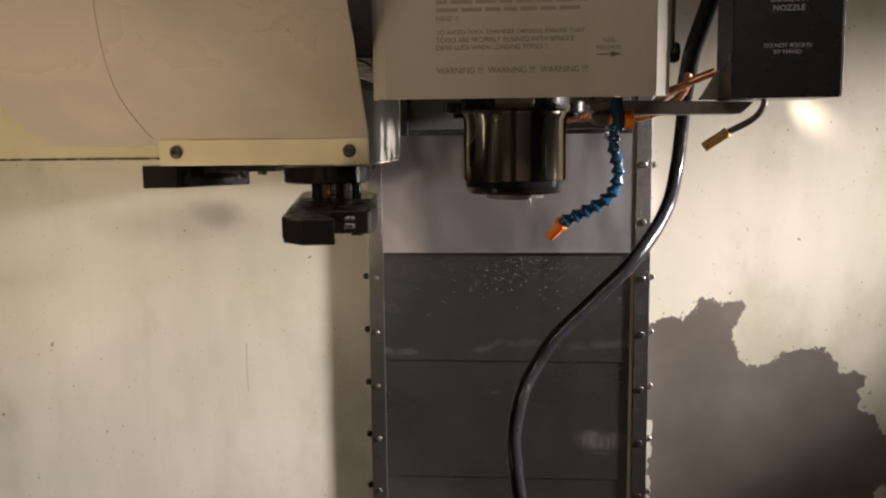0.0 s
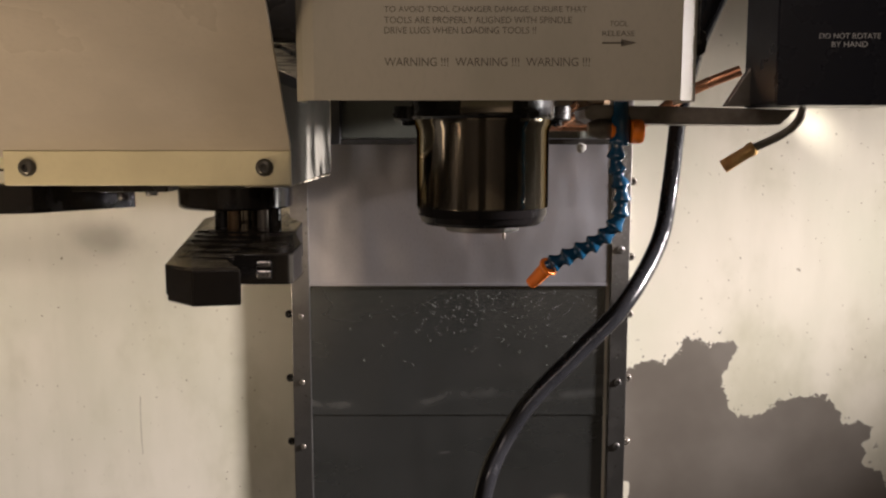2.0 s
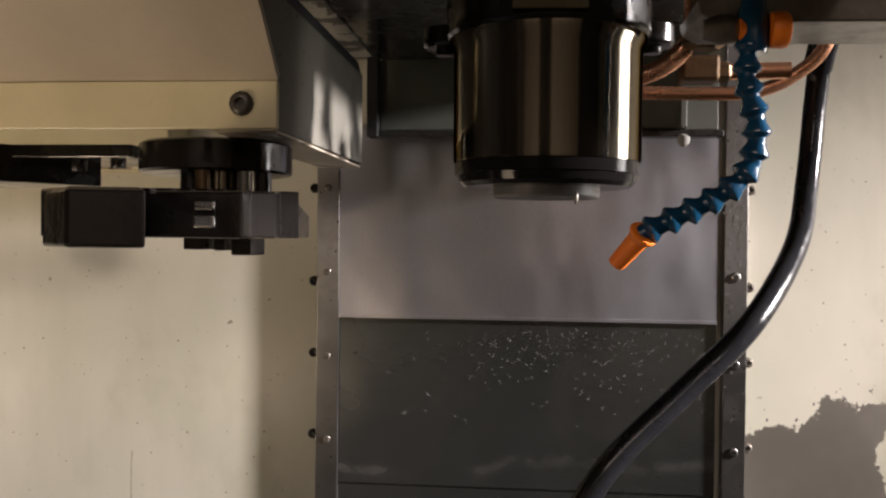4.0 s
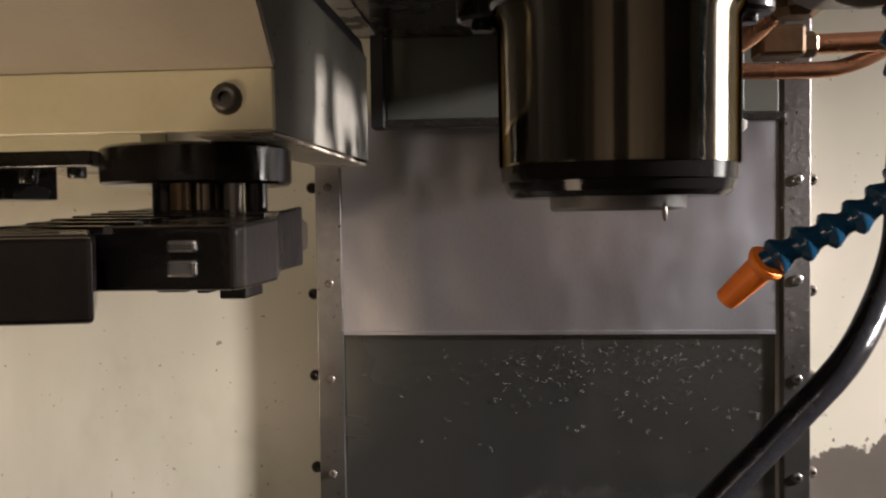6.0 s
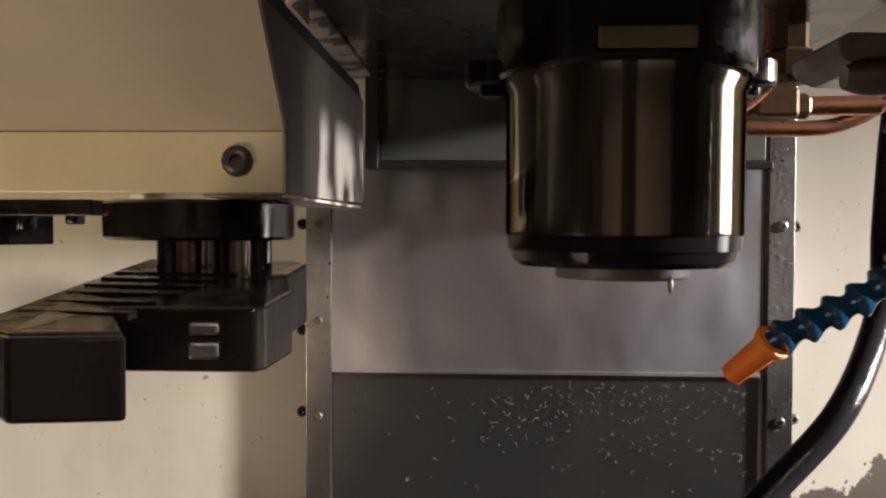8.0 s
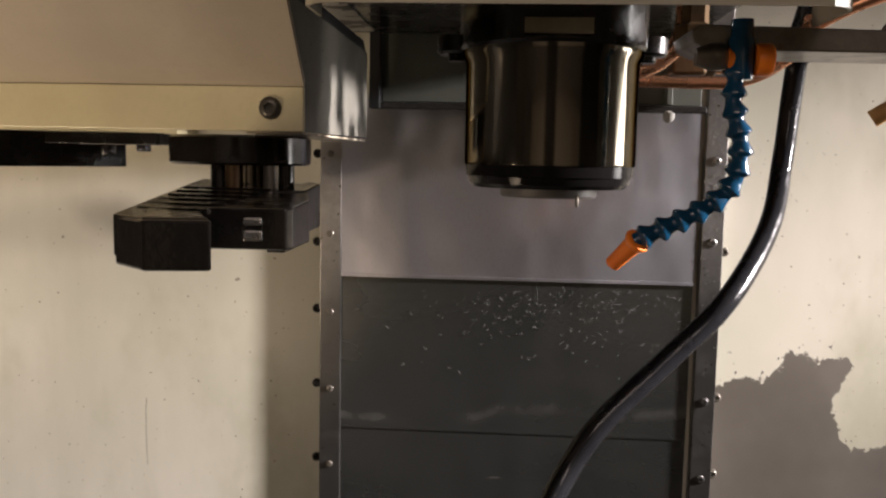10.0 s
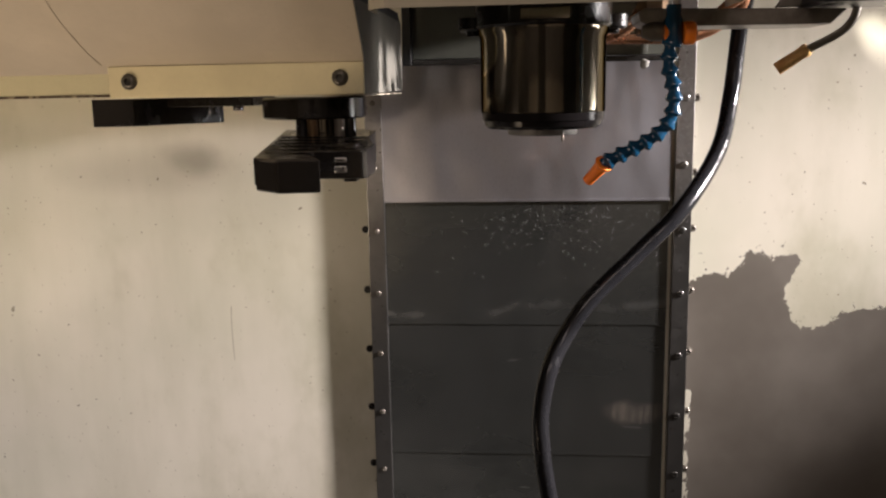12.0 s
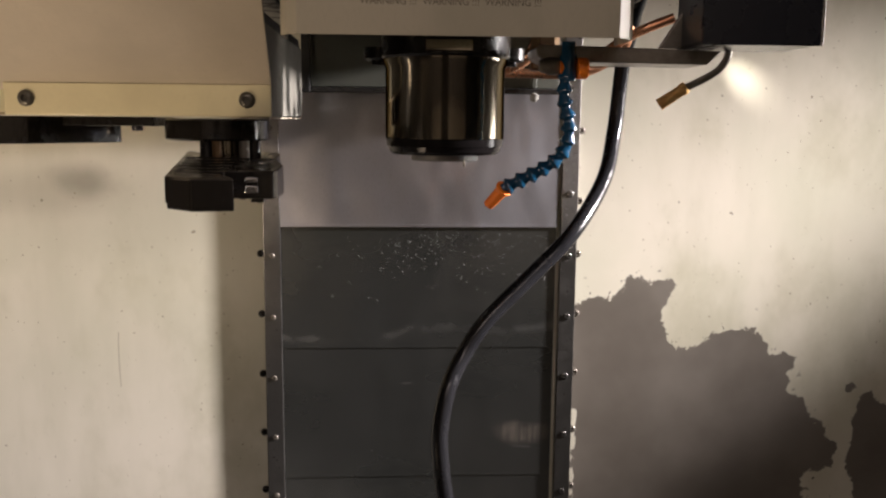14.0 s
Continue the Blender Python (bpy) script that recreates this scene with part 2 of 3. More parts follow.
def shaded_oily_steel():
    """Oily cover steel, its dark reflections put into the colour, with dried coolant smears, scratches and one bright
    streaked patch.
    """
    m, nt, b = nodes_of("shaded_oily_cover_steel")
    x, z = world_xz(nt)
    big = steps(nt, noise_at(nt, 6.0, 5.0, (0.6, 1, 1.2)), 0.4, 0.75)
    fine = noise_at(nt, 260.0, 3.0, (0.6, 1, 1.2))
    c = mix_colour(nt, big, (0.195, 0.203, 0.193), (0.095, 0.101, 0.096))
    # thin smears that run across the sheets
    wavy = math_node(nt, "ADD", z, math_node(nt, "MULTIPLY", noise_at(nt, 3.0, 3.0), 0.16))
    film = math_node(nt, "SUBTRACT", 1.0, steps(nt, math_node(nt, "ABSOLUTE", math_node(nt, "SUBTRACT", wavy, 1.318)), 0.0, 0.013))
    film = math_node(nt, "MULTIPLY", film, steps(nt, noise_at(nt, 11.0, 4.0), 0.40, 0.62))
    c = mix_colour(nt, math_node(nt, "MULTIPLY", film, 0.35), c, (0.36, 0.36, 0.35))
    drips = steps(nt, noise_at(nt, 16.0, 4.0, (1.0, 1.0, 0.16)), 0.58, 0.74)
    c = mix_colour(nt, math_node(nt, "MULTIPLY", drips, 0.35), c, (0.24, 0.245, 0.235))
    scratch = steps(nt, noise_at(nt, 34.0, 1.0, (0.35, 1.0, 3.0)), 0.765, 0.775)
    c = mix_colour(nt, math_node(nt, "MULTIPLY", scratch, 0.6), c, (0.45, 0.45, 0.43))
    # one bright patch with fine upright streaks, low at the right
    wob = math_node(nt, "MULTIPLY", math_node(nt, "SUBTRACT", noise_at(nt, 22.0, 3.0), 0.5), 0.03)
    bright_patch = ellipse_mask(nt, math_node(nt, "ADD", x, wob), math_node(nt, "ADD", z, wob), 0.298, 1.062, 0.040, 0.017, 0.5)
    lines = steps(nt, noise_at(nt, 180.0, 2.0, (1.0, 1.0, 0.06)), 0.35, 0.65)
    bright_patch = math_node(nt, "MULTIPLY", bright_patch, math_node(nt, "ADD", math_node(nt, "MULTIPLY", lines, 0.6), 0.35))
    c = mix_colour(nt, bright_patch, c, (0.62, 0.56, 0.49))
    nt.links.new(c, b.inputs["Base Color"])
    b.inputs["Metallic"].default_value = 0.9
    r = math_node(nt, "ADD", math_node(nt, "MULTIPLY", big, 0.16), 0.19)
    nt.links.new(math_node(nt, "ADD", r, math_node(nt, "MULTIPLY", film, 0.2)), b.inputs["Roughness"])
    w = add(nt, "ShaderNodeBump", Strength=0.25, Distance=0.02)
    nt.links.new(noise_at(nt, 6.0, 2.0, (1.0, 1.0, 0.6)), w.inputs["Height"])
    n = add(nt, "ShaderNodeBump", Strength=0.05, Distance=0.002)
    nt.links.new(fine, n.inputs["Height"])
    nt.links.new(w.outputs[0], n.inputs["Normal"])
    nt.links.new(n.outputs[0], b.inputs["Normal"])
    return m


WALL = wall_paint()
ENCL = surface("enclosure_paint", (0.50, 0.47, 0.39), (0.40, 0.38, 0.31), 0.45, scale=4.0)
SHOP = surface("workshop_wall_paint", (0.78, 0.72, 0.60), (0.68, 0.62, 0.50), 0.6, scale=3.0)
DARK = surface("pan_steel", (0.10, 0.095, 0.085), (0.05, 0.048, 0.045), 0.5, scale=6.0)
CREAM = surface("cream_cover_paint", (0.62, 0.55, 0.435), (0.50, 0.445, 0.35), 0.34, scale=4.5, speck=(0.79, 0.81), bump=0.03, rough_range=0.2)
# the cover's cream, grimy, with the head's shade painted into the colour
SHADED_CREAM = surface("shaded_grimy_cream_paint", (0.20, 0.19, 0.16), (0.14, 0.132, 0.11), 0.75, scale=9.0, bump=0.05, speck=(0.70, 0.73))
STRIP = surface("cream_strip_paint", (0.72, 0.65, 0.41), (0.63, 0.565, 0.35), 0.36, scale=9.0, speck=(0.79, 0.81), bump=0.04)
HOOD = surface("grey_cream_hood_paint", (0.48, 0.44, 0.34), (0.40, 0.37, 0.28), 0.42, scale=10.0, stretch=(1, 1, 0.5), bump=0.04)
GREEN = surface("grey_green_paint", (0.115, 0.12, 0.10), (0.085, 0.09, 0.075), 0.45, scale=16.0, bump=0.05)
SHEET = surface("brushed_cover_steel", (0.61, 0.605, 0.645), (0.45, 0.45, 0.48), 0.38, 0.95, scale=6.0, stretch=(1, 1, 0.5), grain=300, bump=0.04, rough_range=0.2, wave=0.45, wave_scale=8.0)
SHADED_SHEET = shaded_oily_steel()
RAIL = rail_steel()
BLACK = surface("black_oxide", (0.014, 0.012, 0.010), (0.007, 0.006, 0.006), 0.25, 0.0, scale=26.0, grain=120, bump=0.16, coat=0.2, rough_range=0.30)
BLACK.node_tree.nodes["Principled BSDF"].inputs["Specular IOR Level"].default_value = 0.42
NOSE = surface("black_nose_enamel", (0.008, 0.007, 0.007), (0.005, 0.005, 0.005), 0.14, 0.0, scale=30.0, bump=0.02, rough_range=0.1)
NOSE.node_tree.nodes["Principled BSDF"].inputs["Specular IOR Level"].default_value = 0.12
DRIVE = surface("dull_drive_steel", (0.22, 0.215, 0.21), (0.15, 0.145, 0.14), 0.5, 0.7, scale=40.0)
SPIN = surface("polished_dark_steel", (0.41, 0.36, 0.285), (0.28, 0.245, 0.19), 0.11, 1.0, scale=7.0, stretch=(1, 1, 0.15), grain=240, bump=0.0, rough_range=0.03)
SPIN.node_tree.nodes["Principled BSDF"].inputs["Specular Tint"].default_value = (0.0, 0.0, 0.0, 1)
DULL_BRASS = surface("dull_brass", (0.16, 0.10, 0.05), (0.09, 0.055, 0.03), 0.40, 0.6, scale=60.0)
STEEL = surface("bright_steel", (0.62, 0.60, 0.57), (0.45, 0.43, 0.40), 0.25, 1.0, scale=20.0)
BRASS = surface("tarnished_brass", (0.78, 0.50, 0.19), (0.50, 0.26, 0.09), 0.42, 0.35, scale=60.0)
COPPER = surface("copper_pipe", (0.72, 0.36, 0.20), (0.50, 0.22, 0.12), 0.32, 0.85, scale=30.0)
GREY_PIPE = surface("dull_grey_pipe", (0.22, 0.20, 0.17), (0.13, 0.11, 0.09), 0.38, 0.6, scale=40.0)
ORANGE = surface("orange_plastic", (1.0, 0.25, 0.02), (0.92, 0.20, 0.02), 0.42, scale=40.0, bump=0.02)
BLUE = surface("blue_plastic", (0.008, 0.055, 0.115), (0.006, 0.042, 0.09), 0.22, scale=50.0, bump=0.02, coat=0.3)
HOSE = surface("wet_black_hose", (0.010, 0.010, 0.011), (0.006, 0.006, 0.007), 0.24, scale=40.0, grain=70, bump=0.40, coat=0.08, rough_range=0.2)
HOSE.node_tree.nodes["Principled BSDF"].inputs["Specular IOR Level"].default_value = 0.25
SCREW = surface("oily_dark_screw", (0.10, 0.092, 0.075), (0.05, 0.045, 0.035), 0.4, 0.5, scale=60.0)
SEALANT = surface("pale_sealant", (0.30, 0.29, 0.265), (0.20, 0.19, 0.17), 0.5, scale=90.0)
NAVY = surface("dark_blue_enamel", (0.013, 0.015, 0.023), (0.010, 0.011, 0.017), 0.30, scale=12.0, bump=0.05)
CAST = surface("oily_black_casting", (0.028, 0.026, 0.024), (0.014, 0.013, 0.012), 0.30, scale=22.0, bump=0.10, coat=0.4)
FLAKED = surface("flaking_grey_paint", (0.36, 0.36, 0.32), (0.03, 0.028, 0.026), 0.35, scale=34.0, stretch=(1, 1, 1), lo=0.50, hi=0.53, bump=0.1)
INK = plain("dark_ink", (0.13, 0.11, 0.08), 0.6)
FAINT = plain("faded_ink", (0.31, 0.28, 0.21), 0.6)
WHITE_INK = plain("white_ink", (0.62, 0.62, 0.60), 0.6)
SEAL = plain("black_rubber", (0.012, 0.012, 0.012), 0.6)
SEAM = surface("grimy_seam", (0.40, 0.35, 0.27), (0.30, 0.26, 0.20), 0.6, scale=40.0)
CHIP = plain("aluminium_swarf", (0.62, 0.62, 0.60), 0.35, 0.4)

# ---- builders ----
BASE = {}


def thing(name, label, category, base=(0, 0, 0), group="", kind=""):
    """A top-level thing: an Empty at its base, which parents its parts."""
    ob = new(name)
    ob.location = base
    BASE[ob] = Vector(base)
    ob.empty_display_size = 0.02
    return tagged(ob, label, category, group, kind)


def part(name, bm, material, parent=None, label="", smooth=None, kind=""):
    """Links a bmesh, given in world places, as one mesh object under a thing or a part."""
    origin = BASE[parent] if parent else Vector((0, 0, 0))
    bmesh.ops.recalc_face_normals(bm, faces=bm.faces)
    bmesh.ops.translate(bm, verts=bm.verts, vec=-origin)
    me = bpy.data.meshes.new(name)
    bm.to_mesh(me)
    bm.free()
    me.materials.append(material)
    if smooth is not None:
        me.shade_smooth()
        me.set_sharp_from_angle(angle=radians(smooth))
    ob = new(name, me)
    if parent:
        ob.parent = parent
        BASE[ob] = origin
    return tagged(ob, label, "", "", kind)


def box(x0, x1, y0, y1, z0, z1, bevel=0.0, bm=None):
    own = bmesh.new()
    bmesh.ops.create_cube(own, size=1, matrix=Matrix.Translation(((x0 + x1) / 2, (y0 + y1) / 2, (z0 + z1) / 2)) @ Matrix.Diagonal((x1 - x0, y1 - y0, z1 - z0, 1)))
    if bevel:
        bmesh.ops.bevel(own, geom=own.edges[:], offset=bevel, segments=2, profile=0.5, affect="EDGES")
    return joined(bm, own)


def joined(bm, own):
    if bm is None:
        return own
    me = bpy.data.meshes.new("tmp")
    own.to_mesh(me)
    own.free()
    bm.from_mesh(me)
    bpy.data.meshes.remove(me)
    return bm


def prism(outline, axis, a, b, bevel=0.0, bm=None):
    """A flat outline pushed along an axis from a to b. axis x: outline in (y, z); y: (x, z); z: (x, y)."""
    def place(p, d):
        return {"x": (d, p[0], p[1]), "y": (p[0], d, p[1]), "z": (p[0], p[1], d)}[axis]
    own = bmesh.new()
    lo = [own.verts.new(place(p, a)) for p in outline]
    hi = [own.verts.new(place(p, b)) for p in outline]
    own.faces.new(lo), own.faces.new(hi[::-1])
    for i in range(len(outline)):
        j = (i + 1) % len(outline)
        own.faces.new((lo[i], hi[i], hi[j], lo[j]))
    bmesh.ops.recalc_face_normals(own, faces=own.faces)
    if bevel:
        bmesh.ops.bevel(own, geom=own.edges[:], offset=bevel, segments=2, profile=0.5, affect="EDGES")
    return joined(bm, own)


def lathe(profile, m=Matrix(), n=48, bm=None):
    """(radius, height) pairs turned round the z axis of the pose m; closed at both ends."""
    own = bmesh.new()
    rings = []
    for r, h in profile:
        if r < 1e-6:
            rings.append([own.verts.new(m @ Vector((0, 0, h)))])
        else:
            rings.append([own.verts.new(m @ Vector((r * math.cos(2 * math.pi * i / n), r * math.sin(2 * math.pi * i / n), h))) for i in range(n)])
    for p, q in zip(rings, rings[1:]):
        for i in range(n):
            j = (i + 1) % n
            if len(p) == 1 and len(q) == 1:
                continue
            if len(p) == 1:
                own.faces.new((p[0], q[j], q[i]))
            elif len(q) == 1:
                own.faces.new((p[i], p[j], q[0]))
            else:
                own.faces.new((p[i], p[j], q[j], q[i]))
    for ring in (rings[0], rings[-1]):
        if len(ring) > 1:
            own.faces.new(ring)
    return joined(bm, own)


def smooth_path(points, per=8):
    pts = [Vector(p) for p in points]
    pts = [2 * pts[0] - pts[1]] + pts + [2 * pts[-1] - pts[-2]]
    out = []
    for a, b, c, d in zip(pts, pts[1:], pts[2:], pts[3:]):
        for i in range(per):
            t = i / per
            out.append(0.5 * (2 * b + (c - a) * t + (2 * a - 5 * b + 4 * c - d) * t * t + (3 * b - a - 3 * c + d) * t ** 3))
    return out + [pts[-2]]


def sweep(path, radius, n=20, bm=None):
    """A round bar along a path; radius may be a function of the share of its length."""
    own = bmesh.new()
    rings = []
    side = None
    for i, p in enumerate(path):
        way = (path[min(i + 1, len(path) - 1)] - path[max(i - 1, 0)]).normalized()
        if side is None:
            side = way.orthogonal().normalized()
        side = (side - way * side.dot(way)).normalized()
        up = way.cross(side)
        r = radius(i / (len(path) - 1)) if callable(radius) else radius
        rings.append([own.verts.new(p + r * (side * math.cos(2 * math.pi * k / n) + up * math.sin(2 * math.pi * k / n))) for k in range(n)])
    for p, q in zip(rings, rings[1:]):
        for k in range(n):
            own.faces.new((p[k], p[(k + 1) % n], q[(k + 1) % n], q[k]))
    own.faces.new(rings[0]), own.faces.new(rings[-1])
    return joined(bm, own)


def along(a, b):
    """The pose at a whose z axis points to b, and the distance."""
    a, b = Vector(a), Vector(b)
    return Matrix.Translation(a) @ (b - a).to_track_quat("Z", "Y").to_matrix().to_4x4(), (b - a).length


def screw_mesh(r, h, socket=True):
    """A button head with a hexagon socket, its axis towards -y."""
    m = pose(0, 0, 0, 90)
    prof = [(r, 0), (r, h * 0.35), (r * 0.86, h * 0.75), (r * 0.6, h)]
    prof += [(r * 0.42, h), (r * 0.40, h * 0.35), (0, h * 0.3)] if socket else [(0, h * 1.1)]
    return lathe(prof, m, 12)


def lettering(words, x0, x1, z0, cap, y, material, parent, name="lettering"):
    """One line of printed words, from x0 to x1, on the plane y."""
    data = bpy.data.curves.new(name, "FONT")
    data.body, data.size, data.extrude = words, 0.01, 0.0002
    tmp = new("tmp", data)
    me = bpy.data.meshes.new_from_object(tmp.evaluated_get(bpy.context.evaluated_depsgraph_get()))
    bpy.data.objects.remove(tmp)
    bm = bmesh.new()
    bm.from_mesh(me)
    xs, ys = [v.co.x for v in bm.verts], [v.co.y for v in bm.verts]
    sx, sy = (x1 - x0) / (max(xs) - min(xs)), cap / (max(ys) - min(ys))
    left, low = min(xs), min(ys)
    for v in bm.verts:
        v.co = ((v.co.x - left) * sx + x0, y - v.co.z * 0.5, (v.co.y - low) * sy + z0)
    return part(name, bm, material, parent)


def bars(x0, x1, z0, cap, y, material, parent, seed):
    """A line of print that cannot be read: plain bars of its words' lengths."""
    rnd = random.Random(seed)
    x = x0
    while x < x1 - 0.006:
        w = min(rnd.uniform(0.010, 0.028), x1 - x)
        part("print_bar", box(x, x + w, y - 0.0003, y + 0.0004, z0, z0 + cap), material, parent)
        x += w + 0.004


# ---- structure ----
def structure(name, bm, material, label):
    return tagged(part(name, bm, material), label, name.split("_")[0], "", "structure")


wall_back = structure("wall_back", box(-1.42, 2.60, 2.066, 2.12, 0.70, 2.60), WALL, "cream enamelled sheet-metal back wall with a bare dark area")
BASE[wall_back] = Vector((0, 0, 0))
# unseen; dark so that the spindle's left side has darkness to reflect
structure("wall_left", box(-1.47, -1.42, -1.40, 2.12, 0.70, 2.60), DARK, "plain enclosure side wall, unseen, kept dark for the spindle reflection")
structure("wall_right", box(2.60, 2.65, -1.40, 2.12, 0.70, 2.60), ENCL, "plain cream painted enclosure side wall")
structure("wall_front", box(-1.47, 2.65, -1.45, -1.40, 0.70, 3.00), SHOP, "plain pale workshop wall behind the open front")
# unseen dark panels and post, added to give the spindle banded reflections
structure("wall_door_left", box(-1.42, -0.82, 0.20, 0.26, 0.70, 2.60), DARK, "plain dark front panel, unseen, added to shape the spindle reflection")
structure("wall_door_right", box(1.12, 2.60, 0.20, 0.26, 0.70, 2.60), DARK, "plain dark front panel, unseen, added to shape the spindle reflection")
structure("wall_door_middle", box(-0.10, 0.22, 0.20, 0.26, 0.70, 1.95), DARK, "plain dark front post, unseen, added to split the spindle reflection")
structure("floor", box(-1.47, 2.65, -1.45, 2.12, 0.65, 0.70), DARK, "dark oily steel pan under the machine head")
structure("ceiling", box(-1.47, 2.65, -1.45, 2.12, 3.00, 3.05), DARK, "plain dark ceiling over the machine")
structure("trim", box(-1.42, -0.30, 1.995, 2.063, 1.596, 2.40, 0.002), STRIP, "cream painted upper wall ledge with a chipped edge")

RUST = surface("rust_line", (0.40, 0.33, 0.20), (0.07, 0.045, 0.02), 0.6, scale=70.0, lo=0.42, hi=0.52)
structure("trim_seam", box(-1.42, -0.345, 1.9935, 1.9965, 1.5955, 1.5995), RUST, "rust-stained lower seam of the upper wall ledge")

# bolts of the back wall beside the rails
for bx in (-0.139, 0.391):
    bolt_mesh = None
    for bz in (1.578, 1.462, 1.372, 1.27, 1.167, 1.064, 0.961, 0.858, 0.755):
        if bolt_mesh is None:
            b0 = part("bolt", screw_mesh(0.0062, 0.006), BLACK if bx < 0 else GREY_PIPE, wall_back, smooth=40)
            bolt_mesh = b0.data
            b0.location = (bx, 2.066, bz)
        else:
            b1 = new("bolt", bolt_mesh)
            b1.parent, b1.location = wall_back, (bx, 2.066, bz)

# ---- column: telescoping cover and rails ----
cover = thing("way_cover", "telescoping steel way cover of overlapping sheets on the column", "way cover", (0.124, 2.05, 0.70))
# lower sheets: same steel as the top one, dark reflection painted into their colour
for z0, z1, y, mat in ((1.418, 1.650, 2.0530, SHEET), (1.213, 1.424, 2.0558, SHADED_SHEET), (0.985, 1.219, 2.0568, SHADED_SHEET), (0.70, 0.991, 2.0578, SHADED_SHEET)):
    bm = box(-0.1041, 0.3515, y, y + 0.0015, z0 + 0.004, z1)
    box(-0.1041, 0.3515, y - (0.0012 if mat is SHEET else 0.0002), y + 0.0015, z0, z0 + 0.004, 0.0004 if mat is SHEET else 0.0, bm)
    part("panel", bm, mat, cover, "brushed steel sheet" if mat is SHEET else "oily steel sheet with its dark reflection put into the colour")
for x0, x1, slot in ((-0.1325, -0.1045, 0), (0.3585, 0.386, 1)):
    rail = thing("side_rail", "worn bare steel rail screwed beside the way cover", "rail", ((x0 + x1) / 2, 2.04, 0.70), "rails of the column")
    part("rail_bar", box(x0, x1, 2.0510, 2.065, 0.70, 1.95, 0.0012), RAIL, rail)
    first = None
    for i in range(9):
        z = 1.578 - 0.1037 * i
        if first is None:
            first = part("screw", screw_mesh(0.0058 if slot else 0.0046, 0.0018), RAIL if slot else GREY_PIPE, rail, smooth=40)
            first.location = Vector(((x0 + x1) / 2, 2.0505, z)) - BASE[rail]
            for v in first.data.vertices:
                v.co += BASE[rail]
        else:
            s = new("screw", first.data)
            s.parent, s.location = rail, Vector(((x0 + x1) / 2, 2.0505, z)) - BASE[rail]

# ---- machine head ----
head = thing("machine_head", "black oily machine head casting with a grey-green rear plate", "machine head", (0.14, 1.75, 1.64))
part("casting", box(-0.100, 0.33, 1.53, 2.01, 1.726, 2.30, 0.004), CAST, head, "oily black casting")
part("flaked_plate", box(-0.098, -0.052, 1.56, 1.98, 1.7238, 1.7256), FLAKED, head, "flaking grey paint")
bm = box(-0.046, 0.340, 2.005, 2.012, 1.643, 1.726, 0.001)
part("rear_plate", bm, GREEN, head, "grey-green painted plate")
part("lower_lip", box(-0.052, 0.345, 1.996, 2.016, 1.634, 1.642, 0.0015), CAST, head)
# black strip put in for the shaded gap beside the rear plate
part("dark_side_strip", box(-0.060, -0.047, 1.99, 2.016, 1.634, 1.726, 0.001), SEAL, head)
part("sealant_dab", lathe([(0, -0.008), (0.0045, -0.0065), (0.0072, -0.001), (0.0062, 0.005), (0, 0.007)], pose(0.299, 1.990, 1.6295, 8, 14, 0), 16), SEALANT, head, "pale dried sealant dab", 60)
part("web", box(0.295, 0.302, 1.985, 2.005, 1.643, 1.726, 0.001), GREEN, head)

hood = thing("head_cover", "grey-cream sheet-metal head cover with printed warnings", "machine cover", (0.147, 1.487, 1.673))
outline = [(-0.027, 1.545), (-0.027, 1.503), (-0.020, 1.492), (-0.010, 1.487), (0.302, 1.487), (0.313, 1.494), (0.320, 1.508), (0.320, 1.575)]
inner = [(0.318, 1.575), (0.318, 1.509), (0.312, 1.496), (0.301, 1.489), (-0.009, 1.489), (-0.019, 1.494), (-0.025, 1.504), (-0.025, 1.545)]
part("shell", prism(outline + inner, "z", 1.673, 2.30), HOOD, hood)
part("knob", lathe([(0.0, 0), (0.005, 0), (0.005, 0.004), (0.0120, 0.005), (0.0132, 0.011), (0.0105, 0.0165), (0, 0.0185)], pose(0.3202, 1.545, 1.727, 0, 90, 0), 24), BLACK, hood, "black push button", 40)
lettering("WARNING !!!  WARNING !!!  WARNING !!!", 0.050, 0.224, 1.7015, 0.0072, 1.48694, INK, hood)
for words, x1, z in (("TO AVOID TOOL CHANGER DAMAGE, ENSURE THAT", 0.2205, 1.7455), ("TOOLS ARE PROPERLY ALIGNED WITH SPINDLE", 0.208, 1.7370), ("DRIVE LUGS WHEN LOADING TOOLS !!", 0.178, 1.7285)):
    lettering(words, 0.050, x1, z, 0.0055, 1.48694, INK, hood)
lettering("HAND !!", 0.050, 0.0745, 1.7615, 0.0055, 1.48694, INK, hood)
lettering("TOOL", 0.240, 0.2555, 1.7345, 0.0045, 1.48694, INK, hood)
lettering("RELEASE", 0.234, 0.2615, 1.7265, 0.0045, 1.48694, INK, hood)
bm = box(0.234, 0.252, 1.4863, 1.4872, 1.7203, 1.7215)
prism([(0.250, 1.7178), (0.263, 1.7209), (0.250, 1.724)], "y", 1.4863, 1.4872, 0, bm)
part("arrow", bm, INK, hood, "printed arrow")
for i, (x1, z) in enumerate(((0.215, 1.7715), (0.225, 1.7805), (0.212, 1.7895), (0.10, 1.7985))):
    bars(0.050, x1, z, 0.0042, 1.4869, FAINT, hood, i)

# ---- spindle ----
spindle = thing("spindle", "polished dark steel spindle nose with a bolted flange", "spindle", (0.1404, 1.635, 1.545))
at = pose(0.1404, 1.635, 0)
